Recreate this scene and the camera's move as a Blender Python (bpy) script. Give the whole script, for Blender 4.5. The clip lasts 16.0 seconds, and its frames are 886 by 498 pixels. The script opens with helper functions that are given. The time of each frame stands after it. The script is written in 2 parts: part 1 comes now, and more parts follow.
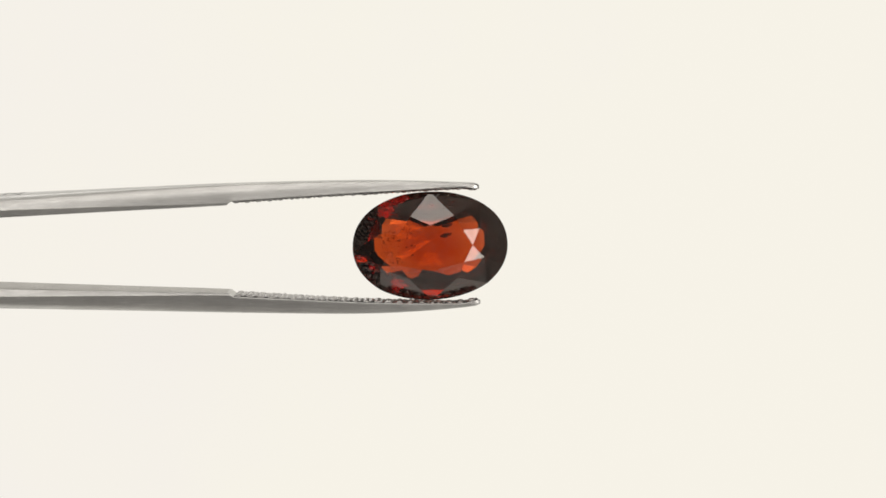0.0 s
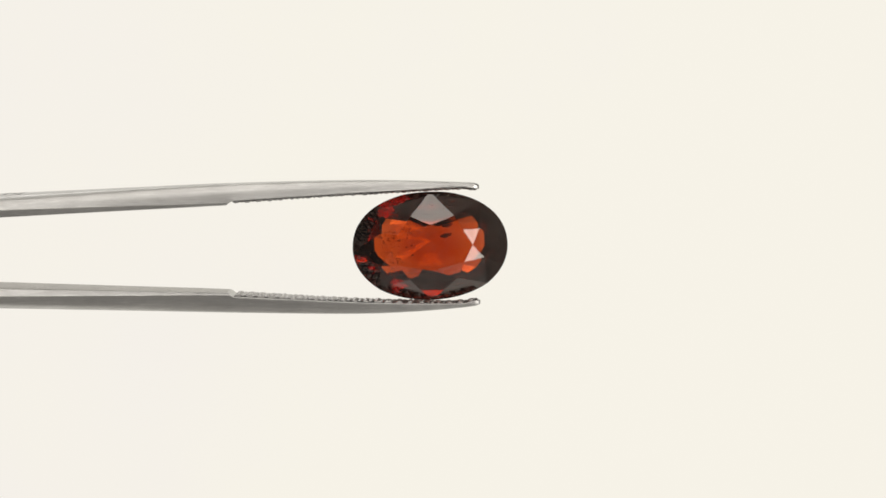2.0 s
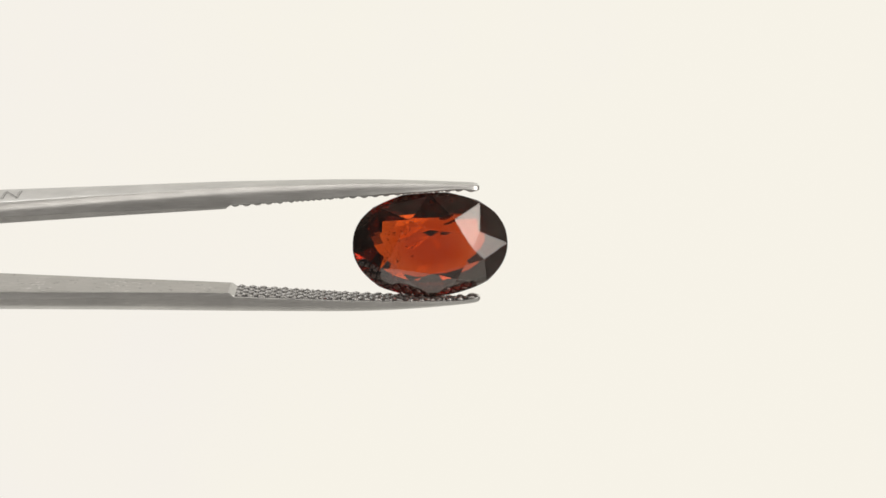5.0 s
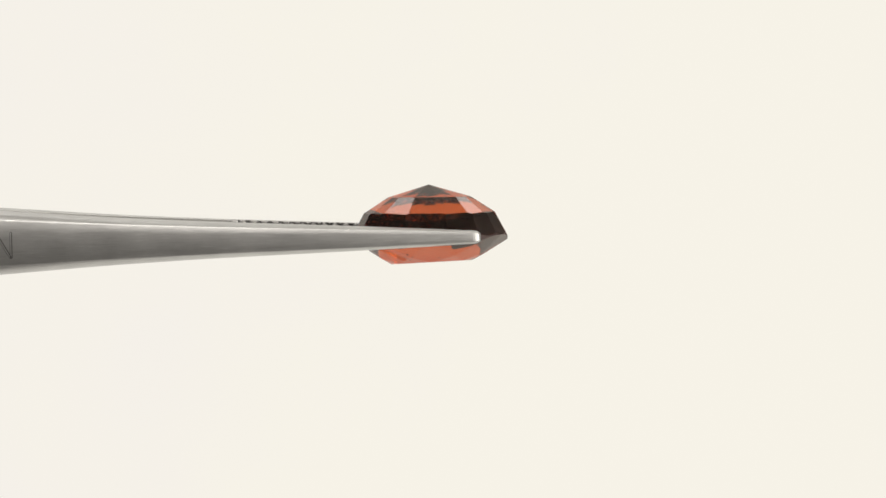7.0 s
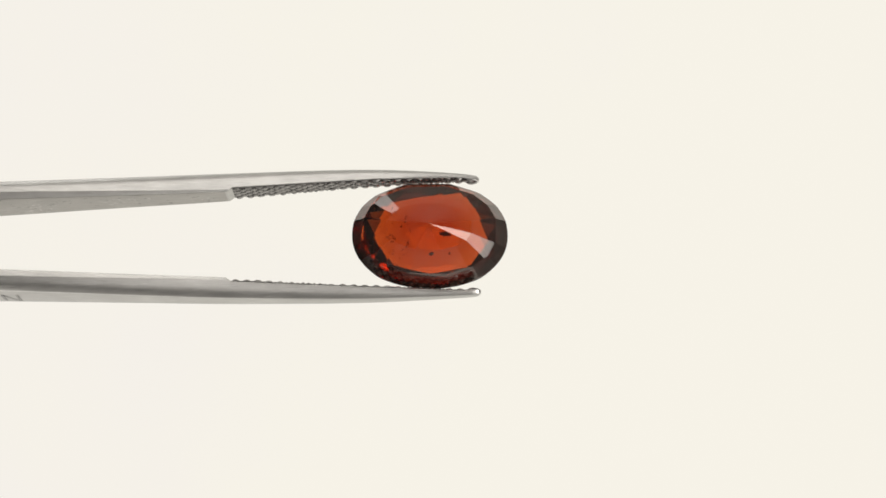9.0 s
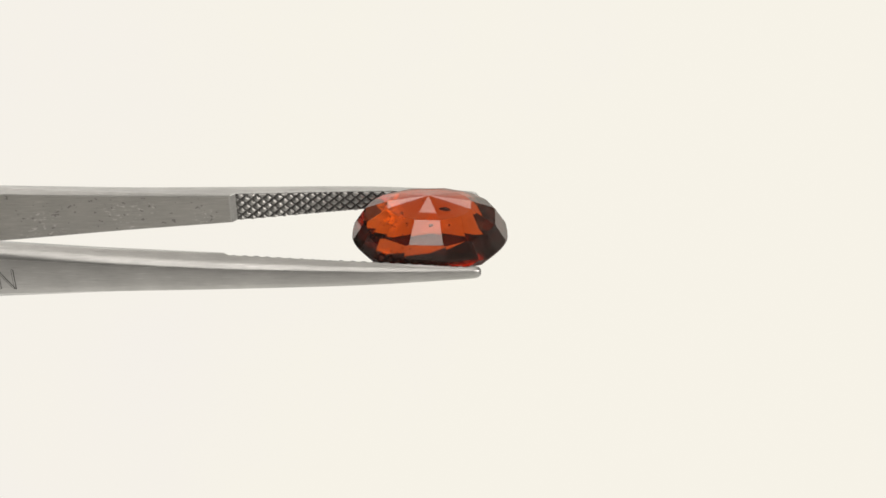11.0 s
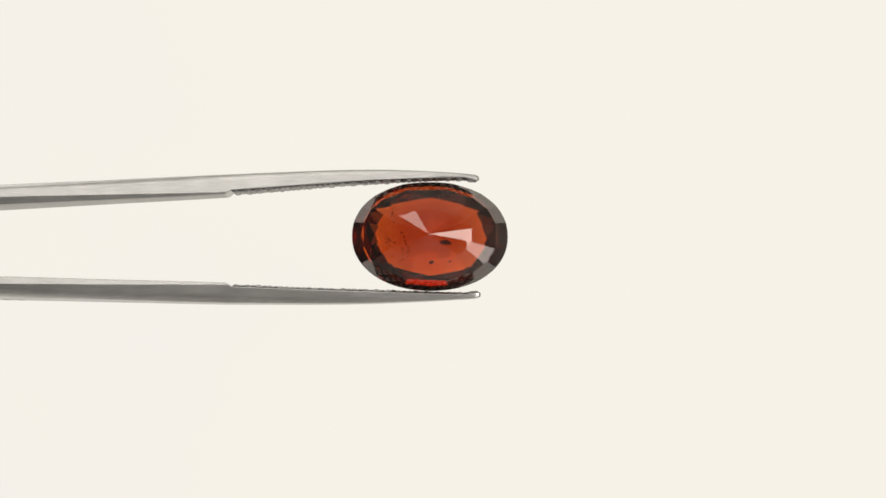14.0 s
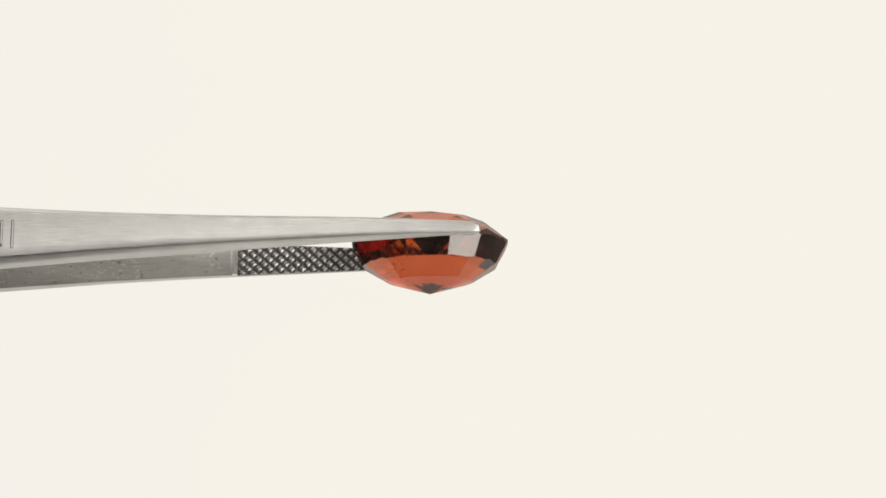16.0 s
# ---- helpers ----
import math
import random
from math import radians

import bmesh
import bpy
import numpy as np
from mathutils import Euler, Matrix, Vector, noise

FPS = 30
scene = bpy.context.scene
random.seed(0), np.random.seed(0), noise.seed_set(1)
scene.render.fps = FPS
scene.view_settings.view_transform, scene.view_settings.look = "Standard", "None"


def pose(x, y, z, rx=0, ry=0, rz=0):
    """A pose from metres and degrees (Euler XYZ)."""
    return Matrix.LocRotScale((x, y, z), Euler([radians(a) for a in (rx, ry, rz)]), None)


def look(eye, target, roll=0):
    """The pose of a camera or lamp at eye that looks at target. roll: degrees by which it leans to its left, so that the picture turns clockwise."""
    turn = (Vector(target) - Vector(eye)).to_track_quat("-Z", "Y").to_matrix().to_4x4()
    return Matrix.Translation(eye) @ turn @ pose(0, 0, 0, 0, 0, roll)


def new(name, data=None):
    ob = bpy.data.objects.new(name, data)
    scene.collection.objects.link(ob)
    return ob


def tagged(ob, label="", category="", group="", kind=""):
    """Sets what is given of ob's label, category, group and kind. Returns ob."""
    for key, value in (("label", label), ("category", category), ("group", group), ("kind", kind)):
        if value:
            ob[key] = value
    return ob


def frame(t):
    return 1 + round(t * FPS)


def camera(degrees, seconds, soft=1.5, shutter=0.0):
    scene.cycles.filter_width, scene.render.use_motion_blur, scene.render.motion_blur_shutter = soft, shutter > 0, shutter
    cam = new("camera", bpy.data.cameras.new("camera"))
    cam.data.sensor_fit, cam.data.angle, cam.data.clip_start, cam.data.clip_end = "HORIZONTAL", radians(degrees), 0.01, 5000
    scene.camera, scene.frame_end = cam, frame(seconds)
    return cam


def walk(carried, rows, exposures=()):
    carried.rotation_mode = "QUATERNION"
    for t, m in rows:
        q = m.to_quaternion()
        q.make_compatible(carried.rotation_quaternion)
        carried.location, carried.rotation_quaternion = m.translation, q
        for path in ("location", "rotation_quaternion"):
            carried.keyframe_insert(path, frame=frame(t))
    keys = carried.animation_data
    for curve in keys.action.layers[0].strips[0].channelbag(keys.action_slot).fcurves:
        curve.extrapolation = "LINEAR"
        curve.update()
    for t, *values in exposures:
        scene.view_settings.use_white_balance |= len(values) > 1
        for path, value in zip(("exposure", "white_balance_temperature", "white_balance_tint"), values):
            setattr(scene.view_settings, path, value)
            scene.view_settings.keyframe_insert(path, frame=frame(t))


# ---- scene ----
from mathutils.geometry import intersect_plane_plane

# All lengths of the small things below are given in units of 0.04 mm (U).
U = 4.0e-5
AXIS_Z = 0.34                      # height of the optical axis over the table
MID = 784                          # lengthwise station of the optical axis

cam = camera(24.3, 16.0, soft=1.6)
CAM_POSE = look((0, -3643 * U, AXIS_Z), (0, 0, AXIS_Z))
walk(cam, [(0.0, CAM_POSE), (16.0, CAM_POSE)], [(0.0, 0.0), (16.0, 0.0)])

# ---- world and light ----
world = bpy.data.worlds.new("room_air")
world.use_nodes = True
world.node_tree.nodes["Background"].inputs["Color"].default_value = (0.9, 0.95, 1.0, 1)
world.node_tree.nodes["Background"].inputs["Strength"].default_value = 0.02
scene.world = world


def area_lamp(name, m, sx, sy, watts, color):
    data = bpy.data.lights.new(name, "AREA")
    data.shape, data.size, data.size_y, data.energy, data.color = "RECTANGLE", sx, sy, watts, color
    ob = new(name, data)
    ob.matrix_world = m
    return ob


def around_stone(azimuth, elevation, far):
    """A place round the stone: degrees to the right of the camera's side, degrees up, metres away."""
    a, e = radians(azimuth), radians(elevation)
    return (far * math.sin(a) * math.cos(e), -far * math.cos(a) * math.cos(e), AXIS_Z + far * math.sin(e))


HEART = (0.0, 0.0, AXIS_Z)
# two soft boxes before the stone, one high and one just over the camera, and an upright one beside the camera
area_lamp("soft_box_high", look(around_stone(-6, 52.8, 0.50), HEART), 0.205, 0.162, 0.34, (1.0, 0.955, 0.90))
area_lamp("soft_box_front", look(around_stone(-11, 24, 0.50), HEART), 0.215, 0.155, 0.38, (1.0, 0.955, 0.90))
area_lamp("soft_box_side", look(around_stone(40, 1, 0.46), HEART, roll=-80), 0.43, 0.19, 1.7, (1.0, 0.95, 0.89))
area_lamp("soft_box_low", look(around_stone(58, -19, 0.46), HEART, roll=-55), 0.19, 0.14, 0.31, (1.0, 0.965, 0.92))
# weaker light from the far side
area_lamp("soft_box_far", look(around_stone(-121, 56, 0.50), HEART), 0.24, 0.24, 0.50, (1.0, 0.98, 0.96))
area_lamp("soft_box_far_side", look(around_stone(136, 58, 0.50), HEART), 0.22, 0.22, 0.36, (1.0, 0.98, 0.96))


# ---- materials ----
def material(name):
    mat = bpy.data.materials.new(name)
    mat.use_nodes = True
    nt = mat.node_tree
    for n in list(nt.nodes):
        nt.nodes.remove(n)
    out = nt.nodes.new("ShaderNodeOutputMaterial")
    return mat, nt, out


def node(nt, kind, links=(), **values):
    n = nt.nodes.new(kind)
    for key, value in values.items():
        n.inputs[key.replace("_", " ")].default_value = value
    for src, dst in links:
        nt.links.new(src, n.inputs[dst])
    return n


def ramp(nt, src, stops):
    r = nt.nodes.new("ShaderNodeValToRGB")
    nt.links.new(src, r.inputs["Fac"])
    while len(r.color_ramp.elements) < len(stops):
        r.color_ramp.elements.new(0.5)
    for e, (p, c) in zip(r.color_ramp.elements, stops):
        e.position, e.color = p, (c, c, c, 1) if not isinstance(c, tuple) else (*c, 1)
    return r


def steel(name, base, rough, pits):
    """Ground stainless steel: fine lengthwise scratches, faint stains; pits: how many dark pits and bright scuffs it has."""
    mat, nt, out = material(name)
    co = node(nt, "ShaderNodeTexCoord").outputs["Object"]
    grain = node(nt, "ShaderNodeMapping", [(co, "Vector")], Scale=(450, 15000, 15000)).outputs[0]
    scratch = node(nt, "ShaderNodeTexNoise", [(grain, "Vector")], Scale=1.0, Detail=4.0).outputs["Fac"]
    cloud = node(nt, "ShaderNodeTexNoise", [(co, "Vector")], Scale=420.0, Detail=3.0).outputs["Fac"]
    speck = node(nt, "ShaderNodeTexNoise", [(co, "Vector")], Scale=2600.0, Detail=2.0).outputs["Fac"]
    pit = ramp(nt, speck, [(0.0, 0.45), (0.05 + 0.27 * pits, 0.64), (0.11 + 0.25 * pits, 1.0), (1.0, 1.0)]).outputs[0]
    stain = ramp(nt, cloud, [(0.3, tuple(0.88 * b for b in base)), (0.7, base)]).outputs[0]
    lines = node(nt, "ShaderNodeMapping", [(co, "Vector")], Scale=(700, 9000, 9000), Rotation=(0.0, 0.03, 0.04)).outputs[0]
    streak = ramp(nt, node(nt, "ShaderNodeTexNoise", [(lines, "Vector")], Scale=1.0, Detail=5.0, Roughness=0.65).outputs["Fac"],
                  [(0.32, 0.72), (0.45, 0.96), (0.57, 1.0), (0.68, 1.30)]).outputs[0]
    ground = nt.nodes.new("ShaderNodeMix")
    ground.data_type, ground.blend_type = "RGBA", "MULTIPLY"
    ground.inputs["Factor"].default_value = 0.5
    nt.links.new(stain, ground.inputs["A"])
    nt.links.new(streak, ground.inputs["B"])
    rub = node(nt, "ShaderNodeMapping", [(co, "Vector")], Scale=(2600, 5200, 5200)).outputs[0]
    rubbed = ramp(nt, node(nt, "ShaderNodeTexNoise", [(rub, "Vector")], Scale=1.0, Detail=3.0).outputs["Fac"], [(0.58, 0.0), (0.65, 1.0)]).outputs[0]
    where = ramp(nt, node(nt, "ShaderNodeTexNoise", [(co, "Vector")], Scale=330.0, Detail=1.0).outputs["Fac"], [(0.50, 0.0), (0.62, 0.5 * pits)]).outputs[0]
    scuff = nt.nodes.new("ShaderNodeMath")
    scuff.operation = "MULTIPLY"
    nt.links.new(rubbed, scuff.inputs[0])
    nt.links.new(where, scuff.inputs[1])
    col = nt.nodes.new("ShaderNodeMix")
    col.data_type, col.blend_type = "RGBA", "MULTIPLY"
    col.inputs["Factor"].default_value = 1.0
    nt.links.new(ground.outputs["Result"], col.inputs["A"])
    nt.links.new(pit, col.inputs["B"])
    lit = nt.nodes.new("ShaderNodeMix")
    lit.data_type = "RGBA"
    lit.inputs["B"].default_value = (0.80, 0.79, 0.77, 1)
    nt.links.new(scuff.outputs[0], lit.inputs["Factor"])
    nt.links.new(col.outputs["Result"], lit.inputs["A"])
    ro = ramp(nt, scratch, [(0.3, rough * 0.9), (0.7, rough * 1.12)]).outputs[0]
    bump = node(nt, "ShaderNodeBump", [(scratch, "Height")], Strength=0.28, Distance=0.00002).outputs[0]
    b = node(nt, "ShaderNodeBsdfPrincipled", [(lit.outputs["Result"], "Base Color"), (ro, "Roughness"), (bump, "Normal")], Metallic=1.0)
    nt.links.new(b.outputs[0], out.inputs[0])
    return mat


STEEL = steel("brushed_steel", (0.56, 0.555, 0.54), 0.41, 0.0)
STEEL_INNER = steel("pitted_steel", (0.47, 0.458, 0.435), 0.50, 0.95)
STEEL_EDGE = steel("glint_rim_steel", (0.74, 0.735, 0.72), 0.30, 0.0)
STEEL_GRIP = steel("knurled_steel", (0.44, 0.43, 0.415), 0.42, 0.4)


def plain(name, color, rough=0.6, scale=40.0, spread=0.06, metallic=0.0):
    mat, nt, out = material(name)
    co = node(nt, "ShaderNodeTexCoord").outputs["Object"]
    n1 = node(nt, "ShaderNodeTexNoise", [(co, "Vector")], Scale=scale, Detail=5.0).outputs["Fac"]
    c = ramp(nt, n1, [(0.3, tuple(v * (1 - spread) for v in color)), (0.7, tuple(min(1, v * (1 + spread)) for v in color))]).outputs[0]
    bump = node(nt, "ShaderNodeBump", [(n1, "Height")], Strength=0.1, Distance=0.0005).outputs[0]
    b = node(nt, "ShaderNodeBsdfPrincipled", [(c, "Base Color"), (bump, "Normal")], Roughness=rough, Metallic=metallic)
    nt.links.new(b.outputs[0], out.inputs[0])
    return mat


ENGRAVED = plain("engraving_shade", (0.10, 0.097, 0.094), 0.5, 4000.0, 0.2, 0.8)
INCLUSION = plain("dark_inclusion", (0.21, 0.065, 0.028), 0.7, 5000.0, 0.3)
DARK = plain("grey_surround", (0.46, 0.455, 0.45), 0.9, 90.0, 0.12)
BLACK = plain("dark_surround", (0.11, 0.107, 0.103), 0.9, 70.0, 0.2)
# dull dark tone that stands in for shade between the knurl points
GROOVE_SHADE = plain("painted_groove_shade", (0.085, 0.082, 0.078), 0.7, 3000.0, 0.4)
PAPER = plain("white_paint", (0.80, 0.78, 0.74), 0.8, 60.0, 0.02)
ROOM = plain("grey_room_paint", (0.58, 0.57, 0.56), 0.8, 8.0, 0.08)


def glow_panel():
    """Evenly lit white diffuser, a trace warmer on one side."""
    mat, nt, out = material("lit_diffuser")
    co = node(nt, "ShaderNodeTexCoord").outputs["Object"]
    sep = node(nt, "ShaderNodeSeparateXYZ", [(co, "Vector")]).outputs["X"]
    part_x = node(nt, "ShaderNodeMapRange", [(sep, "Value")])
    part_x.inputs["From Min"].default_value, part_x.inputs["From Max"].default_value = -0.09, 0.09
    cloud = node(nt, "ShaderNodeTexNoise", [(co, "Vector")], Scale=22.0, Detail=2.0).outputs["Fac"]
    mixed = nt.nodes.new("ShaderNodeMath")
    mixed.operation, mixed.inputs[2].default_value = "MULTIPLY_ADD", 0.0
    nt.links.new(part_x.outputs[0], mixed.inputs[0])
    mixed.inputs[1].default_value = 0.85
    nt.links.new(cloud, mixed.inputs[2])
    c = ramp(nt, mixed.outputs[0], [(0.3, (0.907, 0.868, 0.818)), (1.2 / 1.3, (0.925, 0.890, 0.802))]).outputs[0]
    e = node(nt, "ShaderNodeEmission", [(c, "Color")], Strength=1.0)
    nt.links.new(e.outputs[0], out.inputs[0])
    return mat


DIFFUSER = glow_panel()


def garnet(name, rough):
    """Transparent red-orange garnet, refractive index 1.75."""
    mat, nt, out = material(name)
    co = node(nt, "ShaderNodeTexCoord").outputs["Object"]
    zone = node(nt, "ShaderNodeTexNoise", [(co, "Vector")], Scale=300.0, Detail=2.0).outputs["Fac"]
    # deeper colour painted at the middle imitates light lost in the stone's thickness
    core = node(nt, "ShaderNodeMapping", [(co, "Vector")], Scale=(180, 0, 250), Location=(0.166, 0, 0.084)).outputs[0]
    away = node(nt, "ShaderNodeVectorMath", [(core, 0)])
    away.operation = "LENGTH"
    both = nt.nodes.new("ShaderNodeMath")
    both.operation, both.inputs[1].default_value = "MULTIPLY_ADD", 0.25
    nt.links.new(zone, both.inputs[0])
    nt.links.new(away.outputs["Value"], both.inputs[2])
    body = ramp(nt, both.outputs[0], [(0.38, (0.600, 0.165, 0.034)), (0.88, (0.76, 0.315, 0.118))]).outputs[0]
    fr = node(nt, "ShaderNodeFresnel", IOR=1.75).outputs[0]
    # the polish is poorer towards the girdle
    worn = node(nt, "ShaderNodeMapRange", [(away.outputs["Value"], "Value")])
    for key, value in (("From Min", 0.80), ("From Max", 0.98), ("To Min", rough), ("To Max", 0.24)):
        worn.inputs[key].default_value = value
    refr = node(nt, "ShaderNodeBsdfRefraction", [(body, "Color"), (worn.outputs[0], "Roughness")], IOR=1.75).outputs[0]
    # strong reflections are tinted dark to stand for light absorbed inside
    tint = ramp(nt, fr, [(0.25, (0.95, 0.90, 0.87)), (0.95, (0.26, 0.050, 0.022))]).outputs[0]
    gloss = node(nt, "ShaderNodeBsdfGlossy", [(tint, "Color")], Roughness=0.012).outputs[0]
    mix = nt.nodes.new("ShaderNodeMixShader")
    nt.links.new(fr, mix.inputs[0])
    nt.links.new(refr, mix.inputs[1])
    nt.links.new(gloss, mix.inputs[2])
    # a faint diffuse haze, mixed in to lift the stone's dark parts
    veil_noise = node(nt, "ShaderNodeTexNoise", [(co, "Vector")], Scale=900.0, Detail=4.0).outputs["Fac"]
    much = ramp(nt, veil_noise, [(0.35, 0.010), (0.7, 0.028)]).outputs[0]
    veil = node(nt, "ShaderNodeBsdfDiffuse", Color=(0.74, 0.50, 0.40, 1)).outputs[0]
    hazy = nt.nodes.new("ShaderNodeMixShader")
    nt.links.new(much, hazy.inputs[0])
    nt.links.new(mix.outputs[0], hazy.inputs[1])
    nt.links.new(veil, hazy.inputs[2])
    nt.links.new(hazy.outputs[0], out.inputs[0])
    return mat


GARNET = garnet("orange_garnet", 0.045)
# unpolished girdle, painted opaque and dark to shade what shows through it
GARNET_GIRDLE = plain("darkened_unpolished_rim", (0.050, 0.022, 0.017), 0.55, 4000.0, 0.3)


# ---- mesh helpers ----
def mesh_object(name, verts, faces, mat, parent=None, smooth=False, sharp_deg=None):
    me = bpy.data.meshes.new(name)
    me.from_pydata([tuple(v) for v in verts], [], faces)
    bm = bmesh.new()
    bm.from_mesh(me)
    bmesh.ops.recalc_face_normals(bm, faces=bm.faces)
    for f in bm.faces:
        f.smooth = smooth
    if sharp_deg:
        for e in bm.edges:
            e.smooth = len(e.link_faces) == 2 and e.calc_face_angle(0) < radians(sharp_deg)
    bm.to_mesh(me)
    bm.free()
    me.materials.append(mat)
    ob = new(name, me)
    ob.parent = parent
    return ob


def part(name, verts, faces, mat, parent, label="", smooth=True, sharp_deg=28):
    ob = mesh_object(name, verts, faces, mat, parent, smooth, sharp_deg)
    return tagged(ob, label=label) if label else ob


def box(name, x0, x1, y0, y1, z0, z1, mat):
    v = [(x, y, z) for x in (x0, x1) for y in (y0, y1) for z in (z0, z1)]
    f = [(0, 1, 3, 2), (4, 6, 7, 5), (0, 4, 5, 1), (2, 3, 7, 6), (0, 2, 6, 4), (1, 5, 7, 3)]
    return mesh_object(name, v, f, mat)


# ---- the lit set round the stone ----
def build_set():
    t = 0.02
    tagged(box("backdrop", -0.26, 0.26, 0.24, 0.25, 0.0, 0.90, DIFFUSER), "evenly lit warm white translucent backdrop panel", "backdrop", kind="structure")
    # table, walls and ceiling are unseen additions; their tones shape the reflections
    tagged(box("table_top", -0.6, 0.6, -0.7, 0.6, -t, -0.001, DARK), "dull grey table top under the lit set", "table top", kind="structure")
    # glowing floor out of view, added to brighten faces that point down
    tagged(box("added_floor_glow", -0.26, 0.26, -0.02, 0.236, 0.0, 0.004, DIFFUSER), "unseen glowing floor panel added to brighten undersides", "light table", kind="structure")
    tagged(box("wall_north", -0.6, 0.6, 0.6, 0.6 + t, -t, 1.0, ROOM), "plain grey wall behind the backdrop", "wall", kind="structure")
    tagged(box("wall_south", -0.6, 0.6, -0.7 - t, -0.7, -t, 1.0, BLACK), "unseen dark wall behind the camera, toned for reflections", "wall", kind="structure")
    tagged(box("wall_east", 0.6, 0.6 + t, -0.7 - t, 0.6 + t, -t, 1.0, ROOM), "plain grey side wall", "wall", kind="structure")
    tagged(box("wall_west", -0.6 - t, -0.6, -0.7 - t, 0.6 + t, -t, 1.0, BLACK), "unseen dark side wall, toned for reflections", "wall", kind="structure")
    tagged(box("ceiling", -0.6 - t, 0.6 + t, -0.7 - t, 0.6 + t, 1.0, 1.0 + t, PAPER), "plain white ceiling", "ceiling", kind="structure")


build_set()

# ---- tweezers ----
MID_Z, MID_Y = -7.0, 10.3          # middle of the tweezers against the turning axis
# station along the arm: half gap between the jaws, thickness, half width, height of the side ridge
X_ST = (-2250, -1750, -1500, -900, -400, 0, 200, 396, 600, 700, 800, 835, 843, 847, 849)
GAP_A = (0.2, 0.2, 8, 32, 49, 62.5, 70, 77, 87.3, 91.5, 95.5, 97.0, 97.4, 98.4, 99.6)
GAP_B = (0.2, 0.2, 8, 32, 49, 62.5, 70, 77, 90.5, 95.8, 97.5, 97.0, 97.0, 98.0, 99.2)
THICK = (34, 38, 38, 37, 36, 36, 36, 36.5, 29.3, 24.2, 16, 13, 11.6, 9, 5.5)
WIDE = (100, 128, 130, 110, 82, 57, 42, 31.5, 23, 18.5, 13.5, 11.8, 10.8, 8.0, 4.6)
RIDGE = (0.4, 0.4, 0.4, 0.4, 0.38, 0.34, 0.22, 0.08, 0.06, 0.06, 0.06, 0.06, 0.1, 0.25, 0.3)
STEP_X, STEP = 404, 6.0            # where the jaw drops to the knurled stretch


def arm_size(x, side):
    return [float(np.interp(x, X_ST, col)) for col in (GAP_A if side > 0 else GAP_B, THICK, WIDE, RIDGE)]


def smooth_size(x, side, k=70):
    """Station sizes, eased where the arm bends; the tip keeps its corners."""
    k = min(k, max(1, (849 - x) * 0.6))
    rows = np.array([arm_size(x + d * k, side) for d in (-1, -0.5, 0, 0.5, 1)])
    return (rows * np.array([[1], [2], [2], [2], [1]])).sum(axis=0) / 8


def arm_point(x, y, d, side):
    """A point of an arm: along x, across y, d outwards from the jaw line; side +1 or -1."""
    return ((x - MID) * U, (MID_Y + y) * U, (MID_Z + side * d) * U)


def section(x, side):
    gap, th, w, rg = smooth_size(x, side)
    drop = STEP * min(1, max(0, (x - STEP_X) / 9.0))
    wi = w * (1 - 0.18 * rg)
    base, top = gap + drop * (1 if x < 820 else max(0, (849 - x) / 29)), gap + th
    t = th
    rim = max(base + 0.5, gap + rg * t - 0.4)
    half = [(0, base), (wi - 1.2, base), (wi - 0.2, base + 0.5), (w - 0.3, rim + 0.3), (w, rim + 1.2),
            *[(w * a, gap + (rg + b * (1 - rg)) * t) for a, b in ((0.955, 0.40), (0.925, 0.60), (0.875, 0.76), (0.80, 0.885))],
            (w * 0.745, top - 0.02 * t), (w * 0.70, top),
            (w * 0.35, top + 0.028 * w)]
    return half + [(0, top + 0.038 * w)] + [(-y, d) for y, d in reversed(half[1:])]


def build_arm(side, parent, label):
    xs = sorted(set([*range(-2250, 380, 40), *range(380, 420, 3), *range(420, 820, 16), *range(820, 846, 4), 846, 847, 848, 849]))
    verts, faces = [], []
    n = len(section(0, side))
    for x in xs:
        verts += [arm_point(x, y, d, side) for y, d in section(x, side)]
    for i in range(len(xs) - 1):
        for j in range(n):
            a, b = i * n + j, i * n + (j + 1) % n
            faces.append((a, b, b + n, a + n))
    faces += [tuple(range(n)), tuple(range((len(xs) - 1) * n, len(xs) * n))]
    arm = part("arm", verts, faces, STEEL, parent, label, True, 21.5)
    # a lengthwise edge is sharp or soft along the whole arm
    bm = bmesh.new()
    bm.from_mesh(arm.data)
    along = {}
    for e in bm.edges:
        i, j = e.verts[0].index, e.verts[1].index
        if abs(i - j) == n and len(e.link_faces) == 2:
            along.setdefault(i % n, []).append(e)
    for edges in along.values():
        keen = np.mean([e.calc_face_angle(0) for e in edges]) > radians(24)
        for e in edges:
            e.smooth = not keen
    bm.to_mesh(arm.data)
    bm.free()
    # rims of the outer face: smoother, and paler to paint the light they catch
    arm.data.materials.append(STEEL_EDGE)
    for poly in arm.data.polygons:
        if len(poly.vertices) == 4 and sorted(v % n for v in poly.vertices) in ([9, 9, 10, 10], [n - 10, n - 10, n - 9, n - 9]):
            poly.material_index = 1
        # the rounded tip gets the same painted glint
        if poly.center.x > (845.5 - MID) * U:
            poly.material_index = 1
    return arm


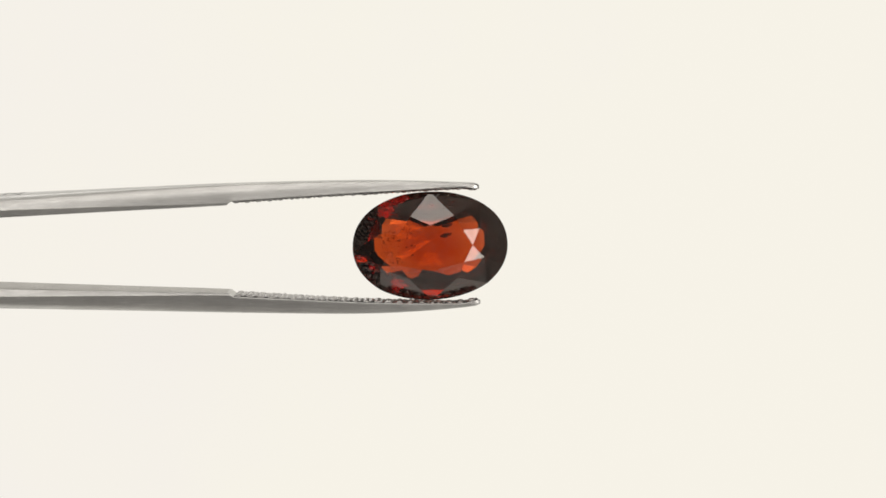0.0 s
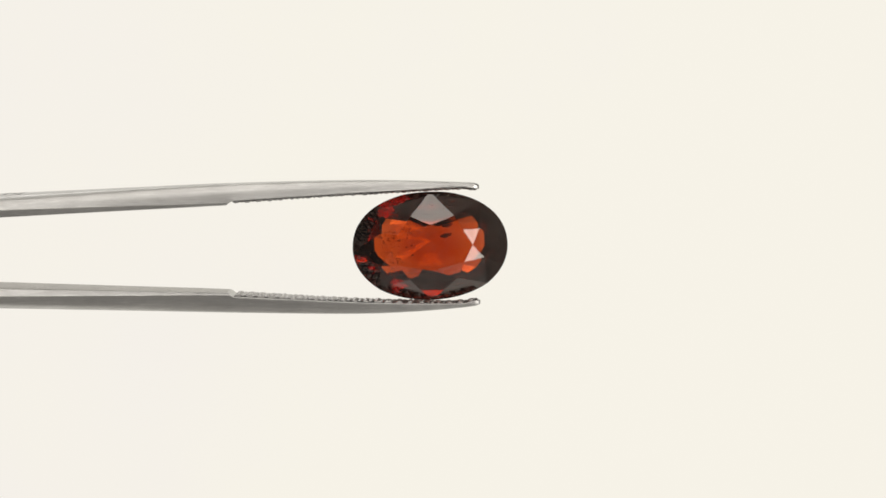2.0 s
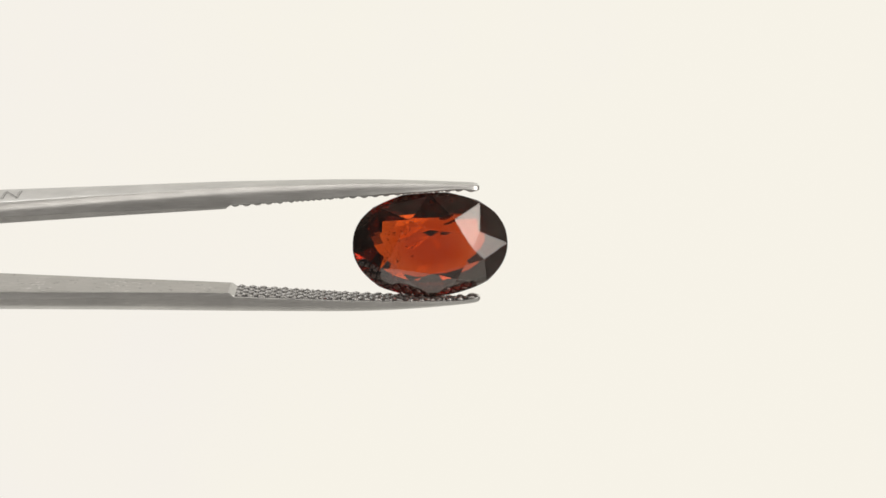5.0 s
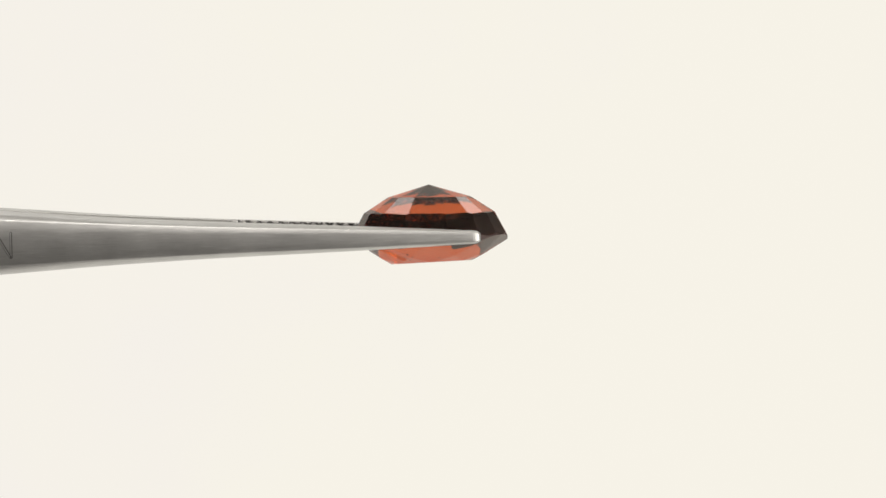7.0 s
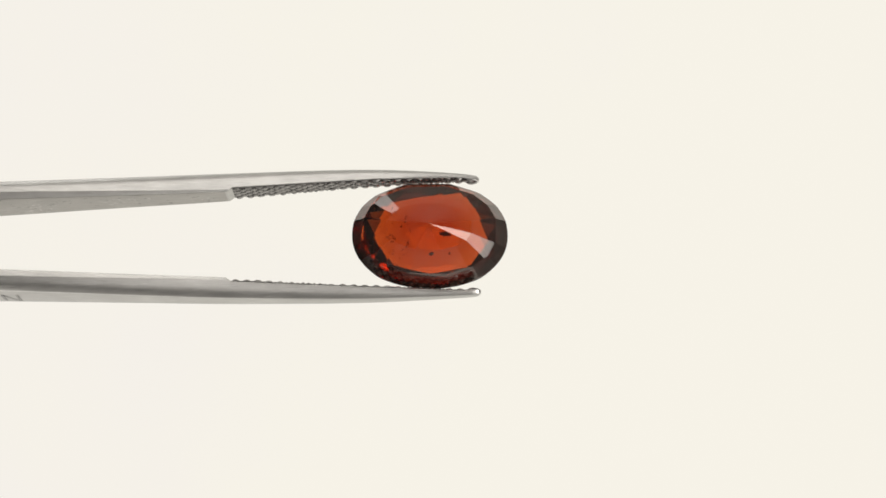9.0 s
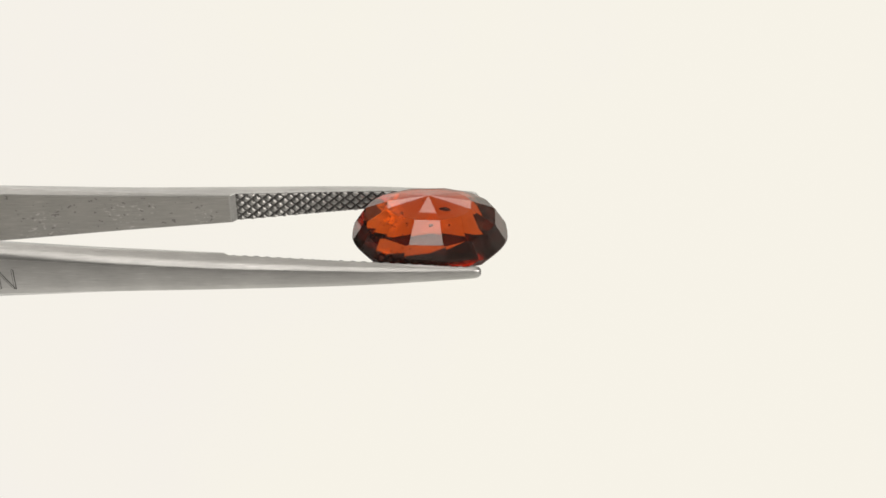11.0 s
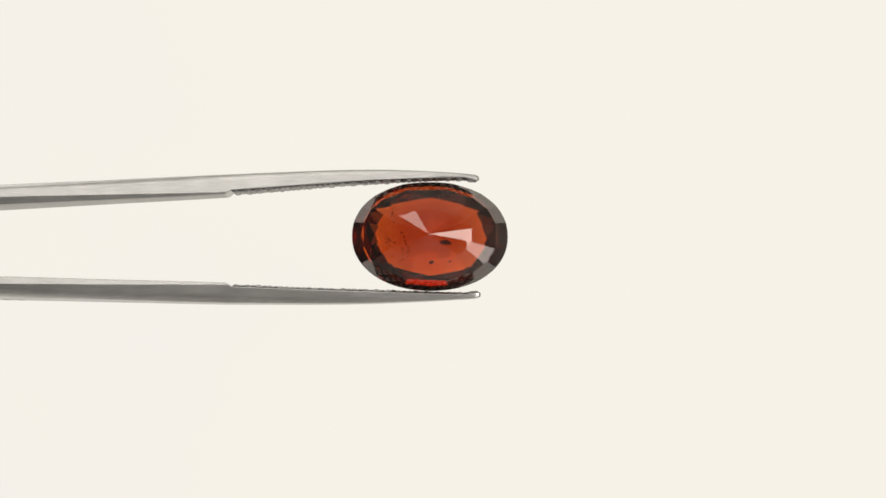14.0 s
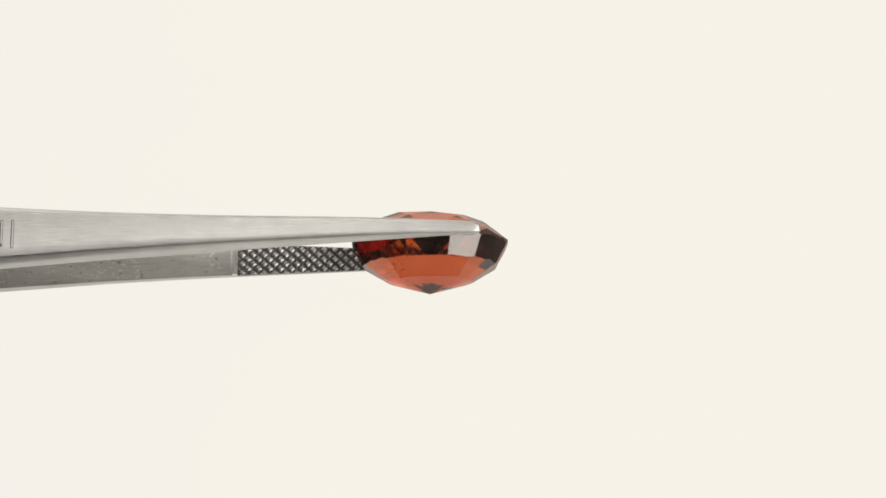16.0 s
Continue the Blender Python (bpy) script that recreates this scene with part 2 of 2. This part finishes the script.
def build_grip(side, parent):
    """Crossed diagonal grooves leave rows of small four-sided points on the jaw."""
    px, py, tall = 19.6, 17.4, 3.7
    xs = np.arange(413, 846.1, 1.55)
    js = np.linspace(-1, 1, 37)
    verts, faces, depth = [], [], []

    def tri(q):
        return 0.5 - abs(q - math.floor(q) - 0.5)

    for x in xs:
        gap, th, w, rg = smooth_size(x, side)
        w = w * (1 - 0.18 * rg) - 0.9
        fade = 1 if x < 820 else max(0, (849 - x) / 29)
        ends = min(1, max(0.0, (x - 413) / 4), (846 - x) / 4 + 0.05)
        for j in js:
            y = j * w
            u, v = x / px + y / py, x / px - y / py
            h = min(tri(u + 0.5), tri(v + 0.5))
            worn = 0.25 * noise.noise(Vector((x * 0.05, y * 0.05, side * 3.0)))
            m = min(1.0, max(0.0, (h - 0.05) / 0.36))
            h = tall * (1 - (1 - m) ** 2) * (1 + worn) * ends * (0.75 + 0.25 * fade) * (1 if abs(j) < 0.999 else 0.15)
            verts.append(arm_point(x, y, gap + STEP * fade - 0.2 - h, side))
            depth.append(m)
    n = len(js)
    for i in range(len(xs) - 1):
        faces += [(i * n + j, i * n + j + 1, i * n + n + j + 1, i * n + n + j) for j in range(n - 1)]
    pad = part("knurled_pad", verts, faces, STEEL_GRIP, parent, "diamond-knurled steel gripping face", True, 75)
    # the grooves' shade is painted on as a second, darker material
    pad.data.materials.append(GROOVE_SHADE)
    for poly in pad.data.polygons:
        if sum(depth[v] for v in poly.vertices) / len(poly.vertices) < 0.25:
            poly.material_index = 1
    return pad


def build_jaw_face(side, parent):
    """The flat ground inner face behind the knurling."""
    verts, faces = [], []
    xs = list(range(-1700, 400, 50)) + [401]
    for x in xs:
        gap, th, w, rg = smooth_size(x, side)
        w = w * (1 - 0.18 * rg) - 1.6
        verts += [arm_point(x, y, gap - e, side) for y, e in ((-w, -0.3), (-w + 0.6, 0.25), (w - 0.6, 0.25), (w, -0.3))]
    for i in range(len(xs) - 1):
        faces += [(i * 4 + j, i * 4 + j + 1, i * 4 + j + 5, i * 4 + j + 4) for j in range(3)]
    return part("inner_face", verts, faces, STEEL_INNER, parent, "pitted grey inner face", True, 15)


def outer_height(x, y, side):
    gap, th, w, _ = smooth_size(x, side)
    return gap + th + float(np.interp(abs(y), (0, 0.35 * w, 0.70 * w), (0.038 * w, 0.028 * w, 0)))


def build_stroke(side, parent, p, q, width):
    """One engraved stroke on the outer face from p to q (along, across): a raised dark strip that paints the shaded rim
    of a rounded groove.
    """
    p, q = Vector(p), Vector(q)
    d = (q - p).normalized()
    nrm = Vector((-d.y, d.x))
    length, r = (q - p).length, width / 2
    loop = [(length * k / 10, r) for k in range(11)]
    loop += [(length + r * math.sin(radians(a)), r * math.cos(radians(a))) for a in range(20, 180, 20)]
    loop += [(length * k / 10, -r) for k in range(10, -1, -1)]
    loop += [(-r * math.sin(radians(a)), -r * math.cos(radians(a))) for a in range(20, 180, 20)]
    verts = []
    for t, o in loop:
        # the dark strip is wider on one side, as the groove's painted shading
        rim = 0.36 if o > 0 else 0.68
        inner = (min(max(t, 0), length), 0.0)
        for f in (1.0, rim):
            c = p + d * (inner[0] + (t - inner[0]) * f) + nrm * o * f
            verts.append(arm_point(c.x, c.y, outer_height(c.x, c.y, side) + 0.3, side))
    n = len(loop)
    faces = [(2 * i, 2 * i + 1, 2 * ((i + 1) % n) + 1, 2 * ((i + 1) % n)) for i in range(n)]
    return part("engraved_stroke", verts, faces, ENGRAVED, parent, "", False, None)


def build_tweezers():
    root = tagged(new("tweezers"), "brushed stainless steel gem tweezers with knurled jaws holding the stone", "tweezers")
    a = build_arm(1, root, "tapered brushed steel arm with an engraved mark")
    b = build_arm(-1, root, "tapered brushed steel arm with engraved bars")
    for side, arm in ((1, a), (-1, b)):
        build_jaw_face(side, arm)
        build_grip(side, arm)
    # parts of the engraved word at the edge of the view
    for p, q in (((13, 16), (13, -25)), ((14, 15), (37, -24)), ((39, 17), (39, -25))):
        build_stroke(1, a, p, q, 4.6)
    for p, q in (((44, -23), (44, 23)), ((25, -23), (25, 20)), ((24, 20), (2, -22)), ((1, -22), (1, 22))):
        build_stroke(-1, b, p, q, 5.4)
    return root


# ---- the faceted stone ----
GX, GZ = -23.0, -8.4               # middle of the girdle
GA, GB = 137.5, 96.4               # half length and half width


SKEW = Matrix.Rotation(radians(-1.3), 3, "Y")   # the stone sits a little askew in the jaws


def oval(deg, rx, y, rz=None):
    """A point on a level of the stone, about the stone's own axis; the outline is a little fuller than an ellipse."""
    c, s = math.cos(radians(deg)), math.sin(radians(deg))
    c, s = math.copysign(abs(c) ** 0.94, c), math.copysign(abs(s) ** 0.94, s)
    return Vector((GA * rx * c, y, GB * (rz or rx) * s))


# where the sixteen fields of the back begin, the same on both long sides
FIELDS = (14, 33, 52, 77, 108, 134, 150, 167, 193, 210, 226, 252, 283, 308, 327, 346)


def rim(deg):
    """Where the back leaves the girdle."""
    return oval(deg, 1.0, 17.5 - 3.5 * abs(math.sin(radians(deg))))


def middle(deg):
    """The upper step of the back."""
    return oval(deg, 0.862, 51.3, 0.845) + Vector((0, 0, 0.7))


def lower(deg):
    """The lower step of the back, a little off the middle."""
    return oval(deg, 0.545, 79.0, 0.447) + Vector((0, 0, 2.4))


CULET = Vector((-1.0, 101.0, 3.0))
# corners of the table, points between the kites, and girdle tips of the kites, counted round from one end
TABLE = ((75, 3), (59, 30), (2, 40.5), (-55, 25.5), (-69.5, -4), (-55, -29), (2, -39.5), (60, -26.5))
BETWEEN = ((89, 29), (44, 54.5), (-39.5, 55), (-87, 28), (-87, -33), (-41, -56), (46, -57), (94, -25))
TIPS = (0, 50, 89, 130, 183, 229, 270, 315)


def facet_planes():
    """Each facet is cut as one flat plane, given by three points."""
    planes = []
    for a, b in zip(FIELDS, FIELDS[1:] + (FIELDS[0] + 360,)):
        planes.append((middle(a), middle(b), (rim(a) + rim(b)) / 2))
        planes.append((lower(a), lower(b), (middle(a) + middle(b)) / 2))
        planes.append((lower(a), lower(b), CULET))
    # crown: table (tilted a little), kites, stars, upper girdle
    corner = [Vector((x, -37.0 + 0.044 * x + 0.040 * z, z)) for x, z in TABLE]
    near = [Vector((x, -27.0 + 0.035 * x + 0.045 * z, z)) for x, z in BETWEEN]
    tip = [oval(a, 1.0, 3.0) for a in TIPS]
    planes.append((corner[1], corner[3], corner[6]))
    kites = [(corner[k], tip[k], tip[k] + near[k] - near[k - 1]) for k in range(8)]
    planes += kites
    for k in range(8):
        n = (k + 1) % 8
        # two kites meet along a line; the star and the girdle facets meet them in one point of it
        (a, b, c), (d, e, f) = kites[k], kites[n]
        p, along = intersect_plane_plane(a, (b - a).cross(c - a), d, (e - d).cross(f - d))
        along.normalize()
        meet = p + along * along.dot(near[k] - p)
        planes.append((corner[k], corner[n], meet))
        mid = oval((TIPS[k] + (TIPS[k + 1] if k < 7 else 360)) / 2, 1.0, 3.0)
        mid.y += 0.72 * (mid - (tip[k] + tip[n]) / 2).length
        planes.append((meet, tip[k], mid))
        planes.append((meet, tip[n], mid))
    return planes


def build_stone():
    """An oval blank cut plane by plane into a mixed-cut stone."""
    bm = bmesh.new()
    n = 72
    low = [bm.verts.new(oval(360 / n * k, 1.0, -60)) for k in range(n)]
    high = [bm.verts.new(oval(360 / n * k, 1.0, 120)) for k in range(n)]
    bm.faces.new(low)
    bm.faces.new(high)
    for k in range(n):
        bm.faces.new((low[k], low[(k + 1) % n], high[(k + 1) % n], high[k]))
    bmesh.ops.recalc_face_normals(bm, faces=bm.faces)
    heart = Vector((0, 20, 0))
    for a, b, c in facet_planes():
        nrm = (b - a).cross(c - a).normalized()
        if nrm.dot(heart - a) > 0:
            nrm = -nrm
        cut = bmesh.ops.bisect_plane(bm, geom=[*bm.verts, *bm.edges, *bm.faces], dist=1e-4, plane_co=a, plane_no=nrm, clear_outer=True)
        rim = [e for e in cut["geom_cut"] if isinstance(e, bmesh.types.BMEdge)]
        if rim:
            bmesh.ops.contextual_create(bm, geom=rim)
    bmesh.ops.remove_doubles(bm, verts=bm.verts, dist=0.05)
    # close the cut blank: its corners' hull, with flat facets made whole
    bmesh.ops.delete(bm, geom=bm.edges[:], context="EDGES_FACES")
    hull = bmesh.ops.convex_hull(bm, input=bm.verts[:], use_existing_faces=False)
    spare = {v for v in hull["geom_interior"] + hull["geom_unused"] if isinstance(v, bmesh.types.BMVert)}
    bmesh.ops.delete(bm, geom=list(spare), context="VERTS")
    bmesh.ops.dissolve_limit(bm, angle_limit=radians(0.4), verts=bm.verts[:], edges=bm.edges[:])
    # the polish has softened the edges between the facets
    keen = [e for e in bm.edges if len(e.link_faces) == 2 and min(abs(f.normal.y) for f in e.link_faces) > 0.03 and e.calc_face_angle(0) > radians(2)]
    bmesh.ops.bevel(bm, geom=keen, offset=0.42, offset_type="OFFSET", segments=1, affect="EDGES", clamp_overlap=True)
    for v in bm.verts:
        q = SKEW @ v.co
        v.co = Vector(((GX + q.x) * U, q.y * U, (GZ + q.z) * U))
    bmesh.ops.recalc_face_normals(bm, faces=bm.faces)
    for f in bm.faces:
        f.smooth = False
    me = bpy.data.meshes.new("gemstone")
    bm.to_mesh(me)
    bm.free()
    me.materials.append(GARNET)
    me.materials.append(GARNET_GIRDLE)
    for poly in me.polygons:
        poly.material_index = int(abs(poly.normal.y) < 0.02)
    return tagged(new("gemstone", me), "oval faceted red-orange garnet held between the tweezers' jaws", "gemstone")


def build_inclusion(parent, x, y, z, rx, ry, rz, turn):
    """A small uneven dark grain inside the stone."""
    bm = bmesh.new()
    bmesh.ops.create_icosphere(bm, subdivisions=1, radius=1.0)
    m = Matrix.Rotation(radians(turn), 3, "Y")
    verts = []
    for v in bm.verts:
        c = Vector((v.co.x * rx, v.co.y * ry, v.co.z * rz)) * random.uniform(0.75, 1.2)
        c = m @ c
        verts.append(((x + c.x) * U, (y + c.y) * U, (z + c.z) * U))
    faces = [tuple(v.index for v in f.verts) for f in bm.faces]
    bm.free()
    return part("inclusion", verts, faces, INCLUSION, parent, "", False, None)


def build_inclusions(stone):
    # one long dark grain under the point of the back, two rounder ones close to a long side
    build_inclusion(stone, 2, 74, 6, 12.0, 3.0, 4.0, -10)
    build_inclusion(stone, -21, 70, 40, 4.6, 1.6, 3.6, 20)
    build_inclusion(stone, 11, 70, 40, 3.0, 1.5, 2.0, 70)
    # a cloud of fine grains towards one end
    for _ in range(64):
        a, r = random.uniform(0, 6.28), math.sqrt(random.random())
        s = random.choice((0.5, 0.6, 0.8, 1.0, 1.4))
        build_inclusion(stone, -76 + 27 * r * math.cos(a), random.uniform(-5, 48), -12 + 36 * r * math.sin(a), s * random.uniform(0.8, 2.0), s, s, random.uniform(0, 180))
    # grains strewn below the girdle
    for _ in range(26):
        q = oval(random.uniform(100, 330), random.uniform(0.55, 0.74), random.uniform(8, 36))
        s = random.uniform(0.6, 1.5)
        build_inclusion(stone, GX + q.x, q.y, GZ + q.z, s * random.uniform(1.0, 1.8), s, s, random.uniform(0, 180))


TWEEZERS = build_tweezers()
STONE = build_stone()
build_inclusions(STONE)

# ---- the turning: time, degrees about the long axis, lift ----
TURNS = ((0, 5.9), (0.5, 24.6), (1, 39.2, -4.0), (1.5, 22.9), (2, 5.5), (2.5, -17.4), (3, -35.4), (3.5, -38.6), (4, -21.3), (4.2, -13.6),
         (6.3, 67.9), (6.5, 75.0), (7, 92.4), (7.5, 112.6), (8, 129.7), (8.5, 146.7), (9, 165.2), (9.2, 169.9), (9.6, 176.0), (10.0, 170.5),
         (10.5, 151.0), (11.3, 118.8), (11.5, 111.7), (12, 105.5), (12.5, 122.1), (13, 142.4), (13.5, 157.7), (14, 175.8), (14.5, 200.2),
         (15, 218.2), (15.5, 235.4), (15.7, 242.9, 1.0), (16, 254.5, 3.0))


def motions():
    rows = [(t, pose(0, 0, AXIS_Z + (13.56 + sum(lift)) * U, rx=a, ry=-0.75)) for t, a, *lift in TURNS]
    walk(TWEEZERS, rows)
    walk(STONE, rows)


motions()
